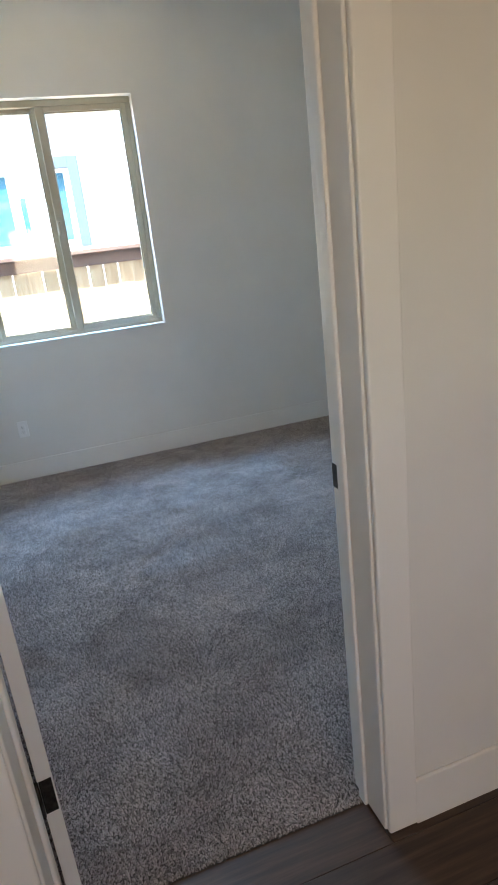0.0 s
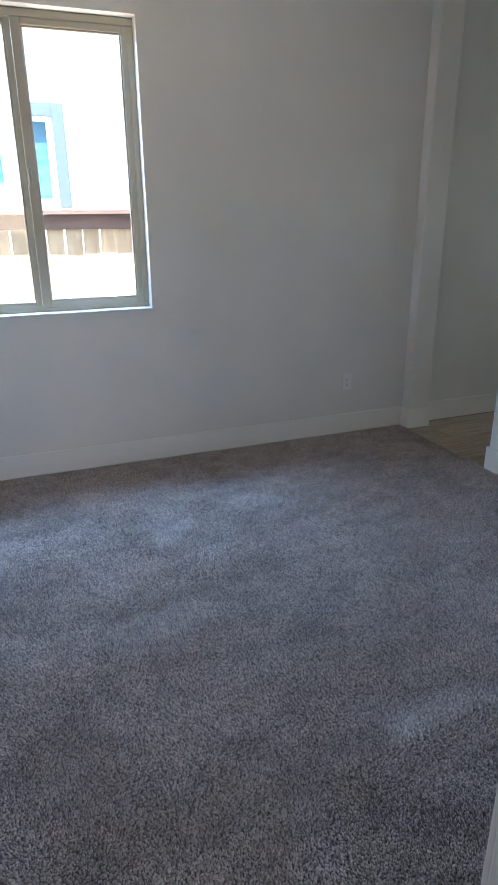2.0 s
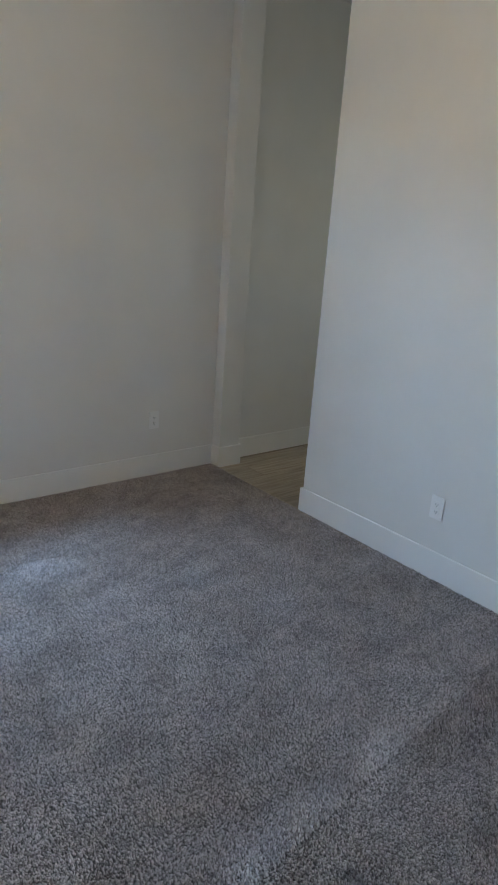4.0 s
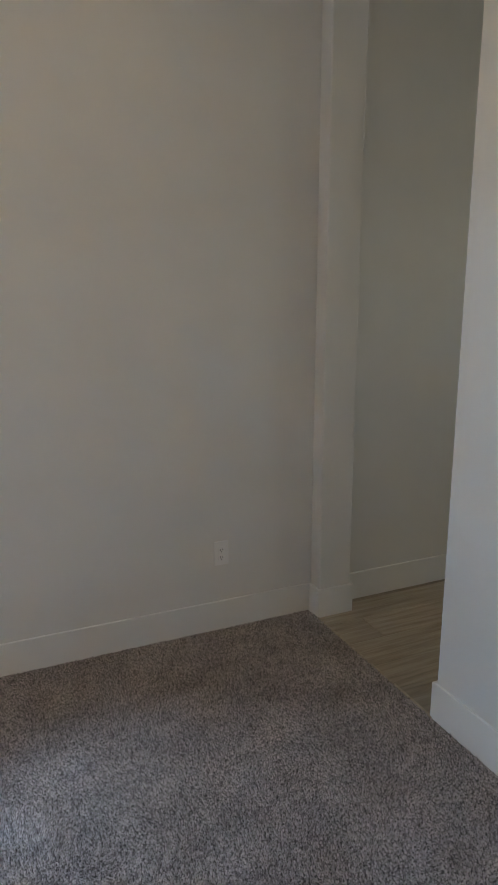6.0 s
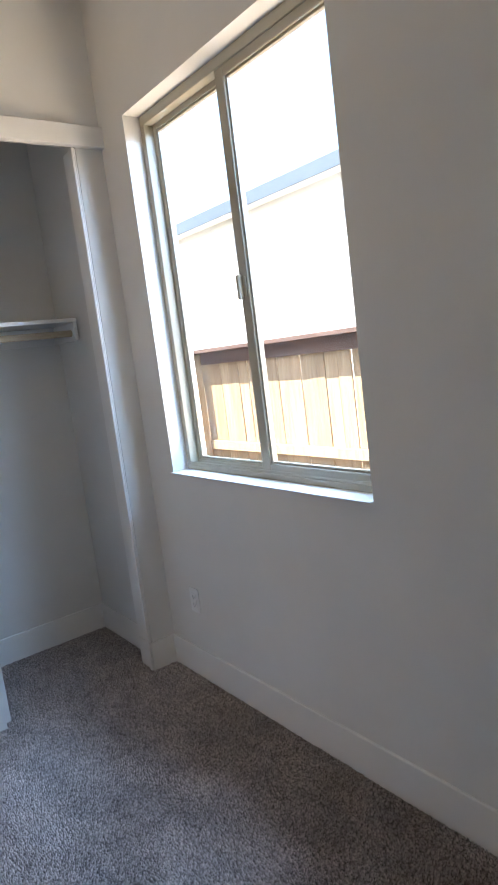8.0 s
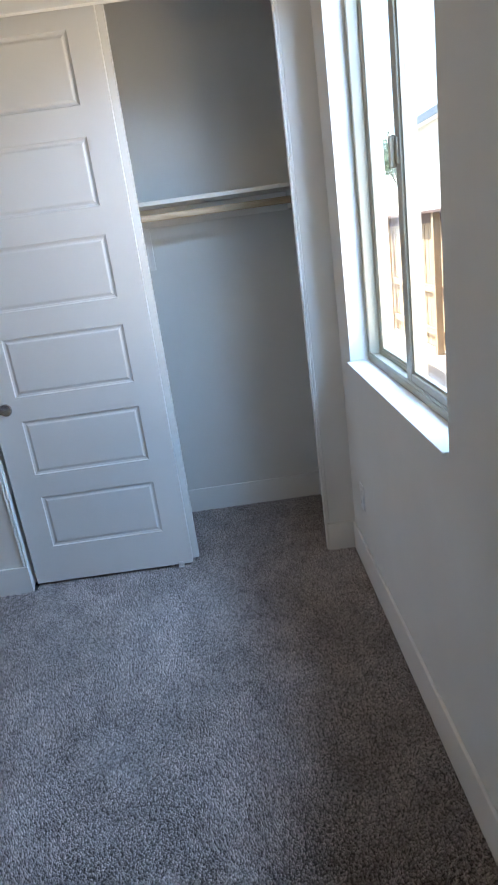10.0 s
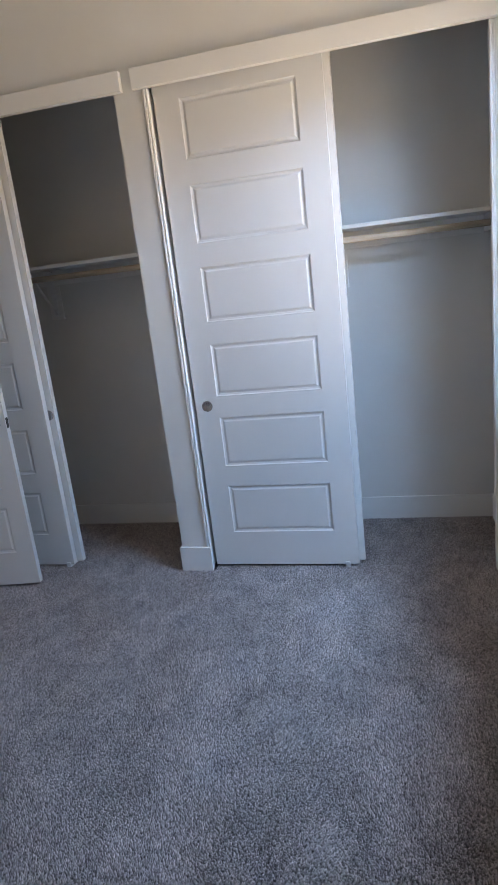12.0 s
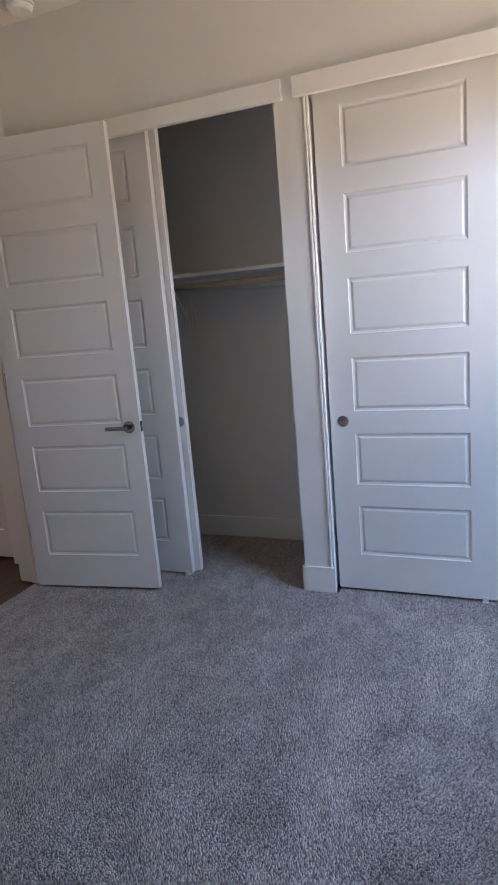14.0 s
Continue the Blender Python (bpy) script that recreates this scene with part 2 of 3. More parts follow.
structure("floor", boxes((-0.714, 3.193, -3.38, WY, -0.10, -0.007)), M_BACKING, "grey speckled cut-pile carpet with brushed marks", "floor")

# passage beyond the opening
structure("passage_wall_north", boxes((3.385, 5.4, 0.030, 0.20, 0, CZ)), M_WALL, "off-white drywall wall of the passage", "wall")
structure("passage_wall_south", boxes((3.380, 5.4, -1.75, -1.62, 0, CZ)), M_WALL, "off-white drywall wall of the passage", "wall")
# small unseen opening added to brighten the passage
structure("passage_wall_east", boxes((5.4, 5.53, -1.75, -1.20, 0, CZ), (5.4, 5.53, -0.90, 0.20, 0, CZ), (5.4, 5.53, -1.20, -0.90, 0, 1.5), (5.4, 5.53, -1.20, -0.90, 1.9, CZ)), M_WALL, "off-white drywall passage wall with a small added light opening", "wall")
structure("passage_ceiling", boxes((3.380, 5.53, -1.75, 0.20, CZ, CZ + 0.12)), M_CEIL, "white painted passage ceiling", "ceiling")

# hall
structure("hall_wall_west", boxes((-0.13, 0.005, -3.74, HY, 0, CZ), (-0.13, 0.005, -6.4, -4.56, 0, CZ), (-0.13, 0.005, -4.56, -3.74, 2.46, CZ)),
          M_WALL, "off-white drywall hall wall around a white door", "wall")
# unseen panel, added to stop light leaking in under the hall door
structure("hall_light_block", boxes((-0.24, -0.135, -4.75, -3.55, -0.1, 2.6)), M_WALL, "plain unseen panel blocking light behind the hall door", "wall")
structure("hall_wall_east", boxes((3.25, 3.38, -6.4, HY, 0, CZ)), M_WALL, "off-white drywall hall wall", "wall")
# the opening is made up, unseen, and lets light into the hall
structure("hall_wall_south", boxes((-0.13, 0.40, -6.53, -6.4, 0, CZ), (1.10, 3.38, -6.53, -6.4, 0, CZ), (0.40, 1.10, -6.53, -6.4, 0, 1.25), (0.40, 1.10, -6.53, -6.4, 1.95, CZ)),
          M_WALL, "off-white drywall hall wall with an added unseen light opening", "wall")
structure("hall_ceiling", boxes((-0.13, 3.38, -6.53, HY, CZ, CZ + 0.12)), M_CEIL, "white painted hall ceiling", "ceiling")


def baseboard(x0, x1, y0, y1, ends=True):
    bm = boxes((x0, x1, y0, y1, -0.02, 0.138))
    top = [e for e in bm.edges if all(v.co.z > 0.1 for v in e.verts)]
    bmesh.ops.bevel(bm, geom=top, offset=0.004, segments=2, affect="EDGES", profile=0.5)
    return structure("baseboard", bm, M_TRIM, "plain square-edged white painted baseboard", "baseboard")


baseboard(WX + 0.012, 3.195, 0.0, WY)
baseboard(WX, 0.0, -0.113, 0.0)
baseboard(-0.128, 0.0, -0.125, -0.113)
baseboard(WX, 0.003, -1.766, -1.598)
baseboard(-0.118, 0.0, -1.776, -1.766)
baseboard(-0.714, -0.702, SY, -0.05)
baseboard(-0.702, -0.13, -0.062, -0.05)
baseboard(3.195, 3.207, SY, -0.916)
baseboard(3.207, 3.380, -0.928, -0.916)
baseboard(3.195, 3.207, -0.089, 0.0)
baseboard(3.207, 3.392, -0.089, -0.077)
baseboard(3.380, 3.392, -0.077, 0.018)
baseboard(3.392, 5.4, 0.018, 0.030)
baseboard(3.380, 5.4, -1.62, -1.608)
baseboard(JR + 0.092, 3.195, SY, SY + 0.012)
baseboard(JR + 0.0905, 3.25, HY - 0.012, HY)
baseboard(0.005, 0.017, -3.66, HY)
baseboard(0.005, 0.017, -6.4, -4.64)

# ---- bedroom door frame ----
fr_ = empty("door_frame")
tagged(fr_, "white painted door frame with flat casing and stop", "door frame", kind="structure")
for nm, dims in (("jamb", (JL - 0.02, JL, HY, SY, 0, DT + 0.02)), ("jamb", (JR, JR + 0.02, HY, SY, 0, DT + 0.02)), ("head_jamb", (JL, JR, HY, SY, DT, DT + 0.02)),
                 ("door_stop", (JL, JL + 0.011, -3.402, -3.366, 0, DT)), ("door_stop", (JR - 0.011, JR, -3.402, -3.366, 0, DT)), ("door_stop", (JL + 0.011, JR - 0.011, -3.402, -3.366, DT - 0.011, DT)),
                 ("hinge_leaf", (JL, JL + 0.002, -3.362, -3.328, 0.281, 0.377)), ("hinge_leaf", (JL, JL + 0.002, -3.362, -3.328, 1.166, 1.262)), ("hinge_leaf", (JL, JL + 0.002, -3.362, -3.328, 2.166, 2.262)),
                 ("casing", (JR + 0.006, JR + 0.09, HY - 0.016, HY, 0, DT + 0.10)), ("casing", (JL - 0.09, JL - 0.006, HY - 0.016, HY, 0, DT + 0.10)), ("casing", (JL - 0.006, JR + 0.006, HY - 0.016, HY, DT + 0.012, DT + 0.10)),
                 ("casing", (JR + 0.006, JR + 0.09, SY, SY + 0.016, 0, DT + 0.10)), ("casing", (JL - 0.09, JL - 0.006, SY, SY + 0.016, 0, DT + 0.10)), ("casing", (JL - 0.006, JR + 0.006, SY, SY + 0.016, DT + 0.012, DT + 0.10))):
    bm = bmesh.new()
    box(bm, *dims, bevel=0.0006 if nm == "hinge_leaf" else 0.005, seg=3)
    part(nm, bm, M_BRONZE if nm == "hinge_leaf" else M_TRIM, fr_)
sp = part("strike_plate", boxes((JR - 0.002, JR + 0.001, -3.358, -3.326, 0.925, 0.985), bevel=0.0008), M_BRONZE, fr_, "dark bronze strike plate")
part("latch_hole", boxes((JR - 0.0026, JR - 0.0019, -3.350, -3.336, 0.942, 0.968)), M_SLOT, sp)


# ---- panelled doors ----
def panel_face(bm, w, h, y, sign, stile, rows):
    """One moulded face of a six-panel door in the plane y; sign is the way it faces."""
    def quad(pts):
        vs = [bm.verts.new((px, y - sign * d, pz)) for px, d, pz in pts]
        bm.faces.new(vs if sign < 0 else vs[::-1])

    def flat(x0, x1, z0, z1):
        quad([(x0, 0, z0), (x1, 0, z0), (x1, 0, z1), (x0, 0, z1)])

    x0, x1 = stile, w - stile
    flat(0, x0, 0, h)
    flat(x1, w, 0, h)
    zs = [0] + [z for r in rows for z in r] + [h]
    for a, b in zip(zs[0::2], zs[1::2]):
        flat(x0, x1, a, b)
    for z0, z1 in rows:
        loops = [(0, 0), (0.004, 0.006), (0.012, 0.009), (0.017, 0.008), (0.024, 0.003), (0.028, 0.0025)]
        for (i0, d0), (i1, d1) in zip(loops, loops[1:]):
            a = [(x0 + i0, d0, z0 + i0), (x1 - i0, d0, z0 + i0), (x1 - i0, d0, z1 - i0), (x0 + i0, d0, z1 - i0)]
            c = [(x0 + i1, d1, z0 + i1), (x1 - i1, d1, z0 + i1), (x1 - i1, d1, z1 - i1), (x0 + i1, d1, z1 - i1)]
            for k in range(4):
                j = (k + 1) % 4
                quad([a[k], a[j], c[j], c[k]])
        i, d = loops[-1]
        quad([(x0 + i, d, z0 + i), (x1 - i, d, z0 + i), (x1 - i, d, z1 - i), (x0 + i, d, z1 - i)])


def leaf_mesh(w, h, t, stile):
    bm = bmesh.new()
    step = (2.335 - 0.190 + 0.113) / 6
    rows = [(0.190 + i * step, 0.190 + i * step + step - 0.113) for i in range(6)]
    panel_face(bm, w, h, 0, -1, stile, rows)
    panel_face(bm, w, h, t, 1, stile, rows)
    for a, b in (((0, 0), (0, h)), ((w, 0), (w, h)), ((0, 0), (w, 0)), ((0, h), (w, h))):
        vs = [bm.verts.new(p) for p in ((a[0], 0, a[1]), (b[0], 0, b[1]), (b[0], t, b[1]), (a[0], t, a[1]))]
        bm.faces.new(vs)
    bmesh.ops.remove_doubles(bm, verts=bm.verts, dist=0.0001)
    return bm


def finger_pull(parent, px, pz):
    bm = bmesh.new()
    ring = [(0.0285, 0.0), (0.0285, -0.0030), (0.0265, -0.0042), (0.0240, -0.0038), (0.0200, -0.0016), (0.0, -0.0008)]
    seg = 32
    loops = []
    for r, d in ring:
        loops.append([bm.verts.new((px + r * math.cos(2 * math.pi * k / seg), d, pz + r * math.sin(2 * math.pi * k / seg))) for k in range(seg)] if r else [bm.verts.new((px, d, pz))])
    for a, b in zip(loops, loops[1:]):
        for k in range(seg):
            j = (k + 1) % seg
            bm.faces.new([a[k], a[j], b[j], b[k]] if len(b) > 1 else [a[k], a[j], b[0]])
    for f in bm.faces:
        f.smooth = True
    part("finger_pull", bm, M_PULL, parent, "round satin nickel finger pull")


def sliding_door(x, y, w=0.80, label="white six-panel bypass closet door slid open", pull_side=0.085, stile=0.128):
    d = empty("sliding_door", pose(x, y, 0.014, 0, 0, 90))
    tagged(d, label, "closet door", "closet bypass doors")
    part("leaf", leaf_mesh(w, 2.42, 0.035, stile), M_DOOR, d)
    finger_pull(d, pull_side, 0.894)
    return d


sliding_door(-0.048, -1.588, 0.781, pull_side=0.063, stile=0.120)
sliding_door(-0.094, -1.578)
sliding_door(-0.048, -3.270, label="white six-panel bypass closet door behind the bedroom door")
sliding_door(-0.094, -3.238, pull_side=0.765)


def floor_guide(x, y):
    g = empty("door_guide", pose(x, y, 0))
    tagged(g, "small white plastic floor guide under a closet door", "door guide", "closet door guides")
    part("base", boxes((-0.075, 0.012, -0.014, 0.014, 0.0, 0.006), bevel=0.002), M_PLASTIC, g)
    part("fin", boxes((0.002, 0.010, -0.012, 0.012, 0.004, 0.030), bevel=0.002), M_PLASTIC, g)


floor_guide(-0.046, -0.866)
floor_guide(-0.046, -2.50)

# closet head boards, jamb lining, tracks
for y0, y1, nm in ((-1.664, WY, "closet_head_trim"), (SY, -1.717, "closet_head_trim")):
    structure("trim", boxes((WX, 0.020, y0, y1, 2.402, 2.488), bevel=0.003), M_TRIM, "flat white head board over the closet opening", "trim")
structure("trim", boxes((-0.125, -0.003, -1.623, -1.610, 0, 2.402), bevel=0.005), M_TRIM, "white closet jamb lining beside the post", "trim")
structure("trim", boxes((-0.034, -0.005, -1.6095, -1.599, 0, 2.402), bevel=0.004), M_TRIM, "rounded white door stop bead beside the post", "trim")
structure("trim", boxes((-0.125, -0.013, -0.125, -0.113, 0.138, 2.402), bevel=0.004), M_TRIM, "white closet jamb lining", "trim")
structure("trim", boxes((-0.034, -0.004, -0.136, -0.1255, 0, 2.402), bevel=0.004), M_TRIM, "thin white stop bead at the closet end", "trim")
for y0, y1 in ((-1.586, -0.127), (-3.283, -1.766)):
    t_ = empty("closet_track", pose(0, 0, 0))
    tagged(t_, "white metal double track above the closet doors", "track", "closet tracks")
    part("top_rail", boxes((-0.124, -0.016, y0, y1, 2.452, 2.469)), M_PLASTIC, t_)
    for xx in (-0.123, -0.086, -0.0405):
        part("flange", boxes((xx, xx + 0.0025, y0, y1, 2.438, 2.452)), M_PLASTIC, t_)

# closet shelf and rod
sh = empty("closet_shelf", pose(0, 0, 0))
tagged(sh, "white painted closet shelf on cleats and brackets", "shelf")
part("board", boxes((-0.713, -0.405, -3.31, -0.064, 1.705, 1.724), bevel=0.002), M_TRIM, sh)
part("cleat", boxes((-0.713, -0.694, -3.31, -0.064, 1.615, 1.7045), bevel=0.002), M_TRIM, sh)
part("cleat", boxes((-0.693, -0.41, -0.083, -0.064, 1.615, 1.7045), bevel=0.002), M_TRIM, sh, "white end cleat")
for y in (-0.850, -2.650):
    part("backing_board", boxes((-0.7135, -0.695, y - 0.042, y + 0.042, 1.405, 1.6145), bevel=0.002), M_TRIM, sh, "white painted board behind the bracket")
    br = part("bracket", boxes((-0.694, -0.688, y - 0.017, y + 0.017, 1.425, 1.70)), M_PLASTIC, sh, "white steel shelf and rod bracket")
    bm = bmesh.new()
    box(bm, -0.688, -0.44, y - 0.011, y + 0.011, 1.7005, 1.7045)
    part("arm", bm, M_PLASTIC, br)
    bm = bmesh.new()
    cyl(bm, (-0.688, y, 1.44), (-0.455, y, 1.694), 0.008, 10)
    part("brace", bm, M_PLASTIC, br)
    bm = bmesh.new()
    box(bm, -0.478, -0.428, y - 0.010, y + 0.010, 1.628, 1.634, bevel=0.002)
    box(bm, -0.438, -0.432, y - 0.010, y + 0.010, 1.634, 1.70, bevel=0.002)
    part("hook", bm, M_PLASTIC, br)
rod = bmesh.new()
cyl(rod, (-0.452, -3.31, 1.652), (-0.452, -0.083, 1.652), 0.0165, 20)
tagged(mesh_object("closet_rod", rod, M_ROD), "round light pine hanging rod under the shelf", "closet rod")

# ---- bedroom door, swung open ----
door = empty("door_1", pose(0.284, -3.318, 0.014, 0, 0, 98.2))
tagged(door, "white six-panel bedroom door standing wide open", "door", kind="structure")
leaf = part("leaf", leaf_mesh(0.762, 2.42, 0.035, 0.098), M_DOOR, door)
for side, name in ((-1, "lever_handle"), (1, "lever_handle")):
    y0 = 0 if side < 0 else 0.035
    bm = bmesh.new()
    cyl(bm, (0.700, y0, 0.920), (0.700, y0 + side * 0.009, 0.920), 0.032, 36, bevel=0.002)
    h_ = part(name, bm, M_STEEL, door, "satin nickel lever handle on a round rose")
    bm = bmesh.new()
    cyl(bm, (0.700, y0 + side * 0.009, 0.920), (0.700, y0 + side * 0.050, 0.920), 0.010, 20)
    part("spindle", bm, M_STEEL, h_)
    bm = bmesh.new()
    box(bm, 0.578, 0.711, y0 + side * 0.040 - 0.006, y0 + side * 0.040 + 0.006, 0.910, 0.930, bevel=0.005, seg=3)
    part("lever", bm, M_STEEL, h_)
part("latch_plate", boxes((0.7618, 0.7635, 0.006, 0.029, 0.892, 0.948), bevel=0.0006), M_BRONZE, door, "dark bronze latch plate")
for z in (0.315, 1.20, 2.20):
    bm = bmesh.new()
    box(bm, -0.0022, 0.0, 0.004, 0.033, z - 0.048, z + 0.048, bevel=0.0008)
    cyl(bm, (-0.004, 0.040, z - 0.05), (-0.004, 0.040, z + 0.05), 0.0065, 14)
    part("hinge", bm, M_BRONZE, door, "dark bronze butt hinge")

# ---- hall door ----
hd = empty("door_2", pose(-0.045, -4.545, 0.012, 0, 0, 90))
tagged(hd, "closed white six-panel hall door", "door", kind="structure")
part("leaf", leaf_mesh(0.79, 2.42, 0.035, 0.1), M_DOOR, hd)
for z in (0.315, 1.2, 2.2):
    bm = bmesh.new()
    cyl(bm, (0.794, -0.004, z - 0.05), (0.794, -0.004, z + 0.05), 0.0065, 14)
    part("hinge", bm, M_BRONZE, hd, "dark bronze butt hinge")
hf = empty("door_frame")
tagged(hf, "white painted hall door frame with flat casing", "door frame", kind="structure")
for nm, dims in (("jamb", (-0.13, 0.005, -4.56, -4.548, 0, 2.45)), ("jamb", (-0.13, 0.005, -3.752, -3.74, 0, 2.45)), ("head_jamb", (-0.13, 0.005, -4.548, -3.752, 2.436, 2.46)),
                 ("casing", (0.005, 0.021, -3.745, -3.661, 0, 2.53)), ("casing", (0.005, 0.021, -4.639, -4.555, 0, 2.53)), ("casing", (0.005, 0.021, -4.555, -3.745, 2.445, 2.53))):
    bm = bmesh.new()
    box(bm, *dims, bevel=0.003)
    part(nm, bm, M_TRIM, hf)

# ---- window ----
win = empty("window_1", pose(0, 0, 0))
tagged(win, "almond vinyl two-pane horizontal sliding window", "window", kind="structure")
FY0, FY1 = 0.088, 0.165
for nm, dims in (("window_frame", (WL, WR, FY0, FY1, WB, WB + 0.030)), ("window_frame", (WL, WR, FY0, FY1, WT - 0.040, WT)),
                 ("window_frame", (WL, WL + 0.032, FY0, FY1, WB + 0.030, WT - 0.040)), ("window_frame", (WR - 0.032, WR, FY0, FY1, WB + 0.030, WT - 0.040))):
    bm = bmesh.new()
    box(bm, *dims, bevel=0.004)
    part(nm, bm, M_VINYL, win)


def sash(x0, x1, z0, z1, y0, y1, left, right, bar, name):
    """A sash with stiles of their own widths and a stepped glazing bead round the glass."""
    bm = boxes((x0, x0 + left, y0, y1, z0, z1), (x1 - right, x1, y0, y1, z0, z1), (x0 + left, x1 - right, y0, y1, z0, z0 + bar), (x0 + left, x1 - right, y0, y1, z1 - bar, z1), bevel=0.004)
    s = part(name, bm, M_VINYL, win)
    yc, gx0, gx1, gz0, gz1, bead = (y0 + y1) / 2, x0 + left, x1 - right, z0 + bar, z1 - bar, 0.009
    part("glazing_bead", boxes((gx0, gx0 + bead, yc - 0.009, yc + 0.009, gz0, gz1), (gx1 - bead, gx1, yc - 0.009, yc + 0.009, gz0, gz1),
                               (gx0 + bead, gx1 - bead, yc - 0.009, yc + 0.009, gz0, gz0 + bead), (gx0 + bead, gx1 - bead, yc - 0.009, yc + 0.009, gz1 - bead, gz1), bevel=0.002), M_VINYL, s)
    g = part("pane", boxes((gx0 + bead - 0.002, gx1 - bead + 0.002, yc - 0.002, yc + 0.002, gz0 + bead - 0.002, gz1 - bead + 0.002)), M_GLASS, s, "clear window glass")
    g.visible_shadow = False
    return s


sash(0.752, WR - 0.024, WB + 0.024, WT - 0.032, 0.094, 0.128, 0.050, 0.042, 0.040, "sliding_sash")
sash(WL + 0.024, 0.772, WB + 0.018, WT - 0.032, 0.131, 0.158, 0.028, 0.050, 0.030, "fixed_sash")
for y_ in (0.0905, 0.129):
    part("track_rib", boxes((WL + 0.033, WR - 0.033, y_, y_ + 0.0022, WB + 0.029, WB + 0.040)), M_VINYL, win)
bm = bmesh.new()
box(bm, 0.756, 0.774, 0.072, 0.0935, 1.640, 1.730, bevel=0.006, seg=3)
part("latch", bm, M_VINYL, win, "small almond sash latch")
part("lock_pad", boxes((0.755, 0.792, 0.088, 0.0938, 1.650, 1.720), bevel=0.002), M_VINYL, win)
# drywall sill
structure("window_sill", boxes((WL + 0.0, WR + 0.0, -0.004, 0.0875, WB, WB + 0.006), bevel=0.002), M_TRIM, "white painted window sill", "window sill")


# ---- outlets ----
def outlet(m):
    o = empty("wall_outlet", m)
    tagged(o, "white duplex wall outlet with a plain cover plate", "outlet", "wall outlets")
    part("cover_plate", boxes((-0.036, 0.036, -0.006, 0.0, -0.058, 0.058), bevel=0.0025), M_PLASTIC, o)
    part("receptacle", boxes((-0.0165, 0.0165, -0.0085, -0.0055, -0.034, 0.034), bevel=0.001), M_PLASTIC, o)
    for z in (-0.018, 0.018):
        for x, hh in ((-0.006, 0.0045), (0.006, 0.0035)):
            part("slot", boxes((x - 0.0012, x + 0.0012, -0.0089, -0.0084, z - hh, z + hh)), M_SLOT, o)
        bm = bmesh.new()
        cyl(bm, (0, -0.0084, z - 0.010), (0, -0.0089, z - 0.010), 0.0024, 12)
        part("slot", bm, M_SLOT, o)
    return o


o1 = outlet(pose(2.730, WY, 0.372))
copy_thing(o1, pose(0.243, WY, 0.372))
copy_thing(o1, pose(EX, -1.838, 0.358, 0, 0, -90))

# ---- smoke detector ----
sd = empty("smoke_detector", pose(0.135, -2.985, CZ))
tagged(sd, "round white plastic smoke detector on the ceiling", "smoke detector")
bm = bmesh.new()
cyl(bm, (0, 0, -0.012), (0, 0, 0), 0.070, 40, bevel=0.002)
part("base", bm, M_PLASTIC, sd)
bm = bmesh.new()
cyl(bm, (0, 0, -0.040), (0, 0, -0.012), 0.052, 40, 0.066, bevel=0.006)
part("cover", bm, M_PLASTIC, sd)
bm = bmesh.new()
cyl(bm, (0.02, 0, -0.043), (0.02, 0, -0.0395), 0.009, 20, bevel=0.001)
part("button", bm, M_PLASTIC, sd)

# ---- outside ----
GZ = -0.30
structure("ground", boxes((-300, 300, 0.2, 400, GZ - 0.5, GZ)), M_DIRT, "bare sandy ground between the houses", "ground")
structure("house_outer_wall", boxes((-6, -0.85, 0.05, 0.2, GZ, 3.4), (-0.85, 5.6, 0.2, 0.22, GZ, 0.0)), M_STUCCO, "pale stucco outer wall of the house", "wall")

fence = empty("fence", pose(0, 2.35, GZ))
tagged(fence, "sunlit cedar board fence with a shade-coloured top rail", "fence")
rng = random.Random(4)
shared = []
for k in range(4):
    bm = bmesh.new()
    box(bm, -0.0715, 0.0715, 0.0, 0.017, 0.03, 1.80)
    me = bpy.data.meshes.new("board")
    bm.to_mesh(me)
    bm.free()
    me.materials.append(M_CEDAR)
    shared.append(me)
for i in range(128):
    b = new("board", shared[i % 4])
    b.parent = fence
    b.matrix_basis = pose(-14.0 + i * 0.152, rng.uniform(-0.004, 0.004), rng.uniform(-0.012, 0.008), 0, rng.uniform(-0.3, 0.3), rng.uniform(-1.5, 1.5))
part("top_rail", boxes((-14.1, 5.5, -0.045, -0.006, 1.675, 1.80), bevel=0.003), M_SHADED_RAIL, fence)
part("cap", boxes((-14.1, 5.5, -0.165, 0.045, 1.80, 1.838), bevel=0.004), M_SHADED_RAIL, fence)
part("middle_rail", boxes((-14.1, 5.5, -0.045, -0.006, 0.78, 0.87), bevel=0.003), M_CEDAR, fence)
part("bottom_rail", boxes((-14.1, 5.5, -0.045, -0.006, 0.20, 0.29), bevel=0.003), M_CEDAR, fence)
for x in (-12.7, -10.3, -7.86, -5.43, -2.99, -0.56, 1.87, 4.3):
    part("post", boxes((x - 0.045, x + 0.045, -0.136, -0.046, 0.0, 1.795), bevel=0.004), M_CEDAR, fence)

house = empty("house", pose(0, 5.6, GZ))
tagged(house, "neighbouring pale stucco house with blue-grey window trim", "house")
H0 = -GZ
WH = 3.80 + H0
NL, NR, NB, NT = -0.42, 1.41, 1.66 + H0, 2.70 + H0
part("wall", boxes((-17, NL, 0, 0.2, 0, WH), (NR, 9, 0, 0.2, 0, WH), (NL, NR, 0, 0.2, 0, NB), (NL, NR, 0, 0.2, NT, WH), (-17, 9, 0.2, 6, 0, WH)), M_STUCCO, house)
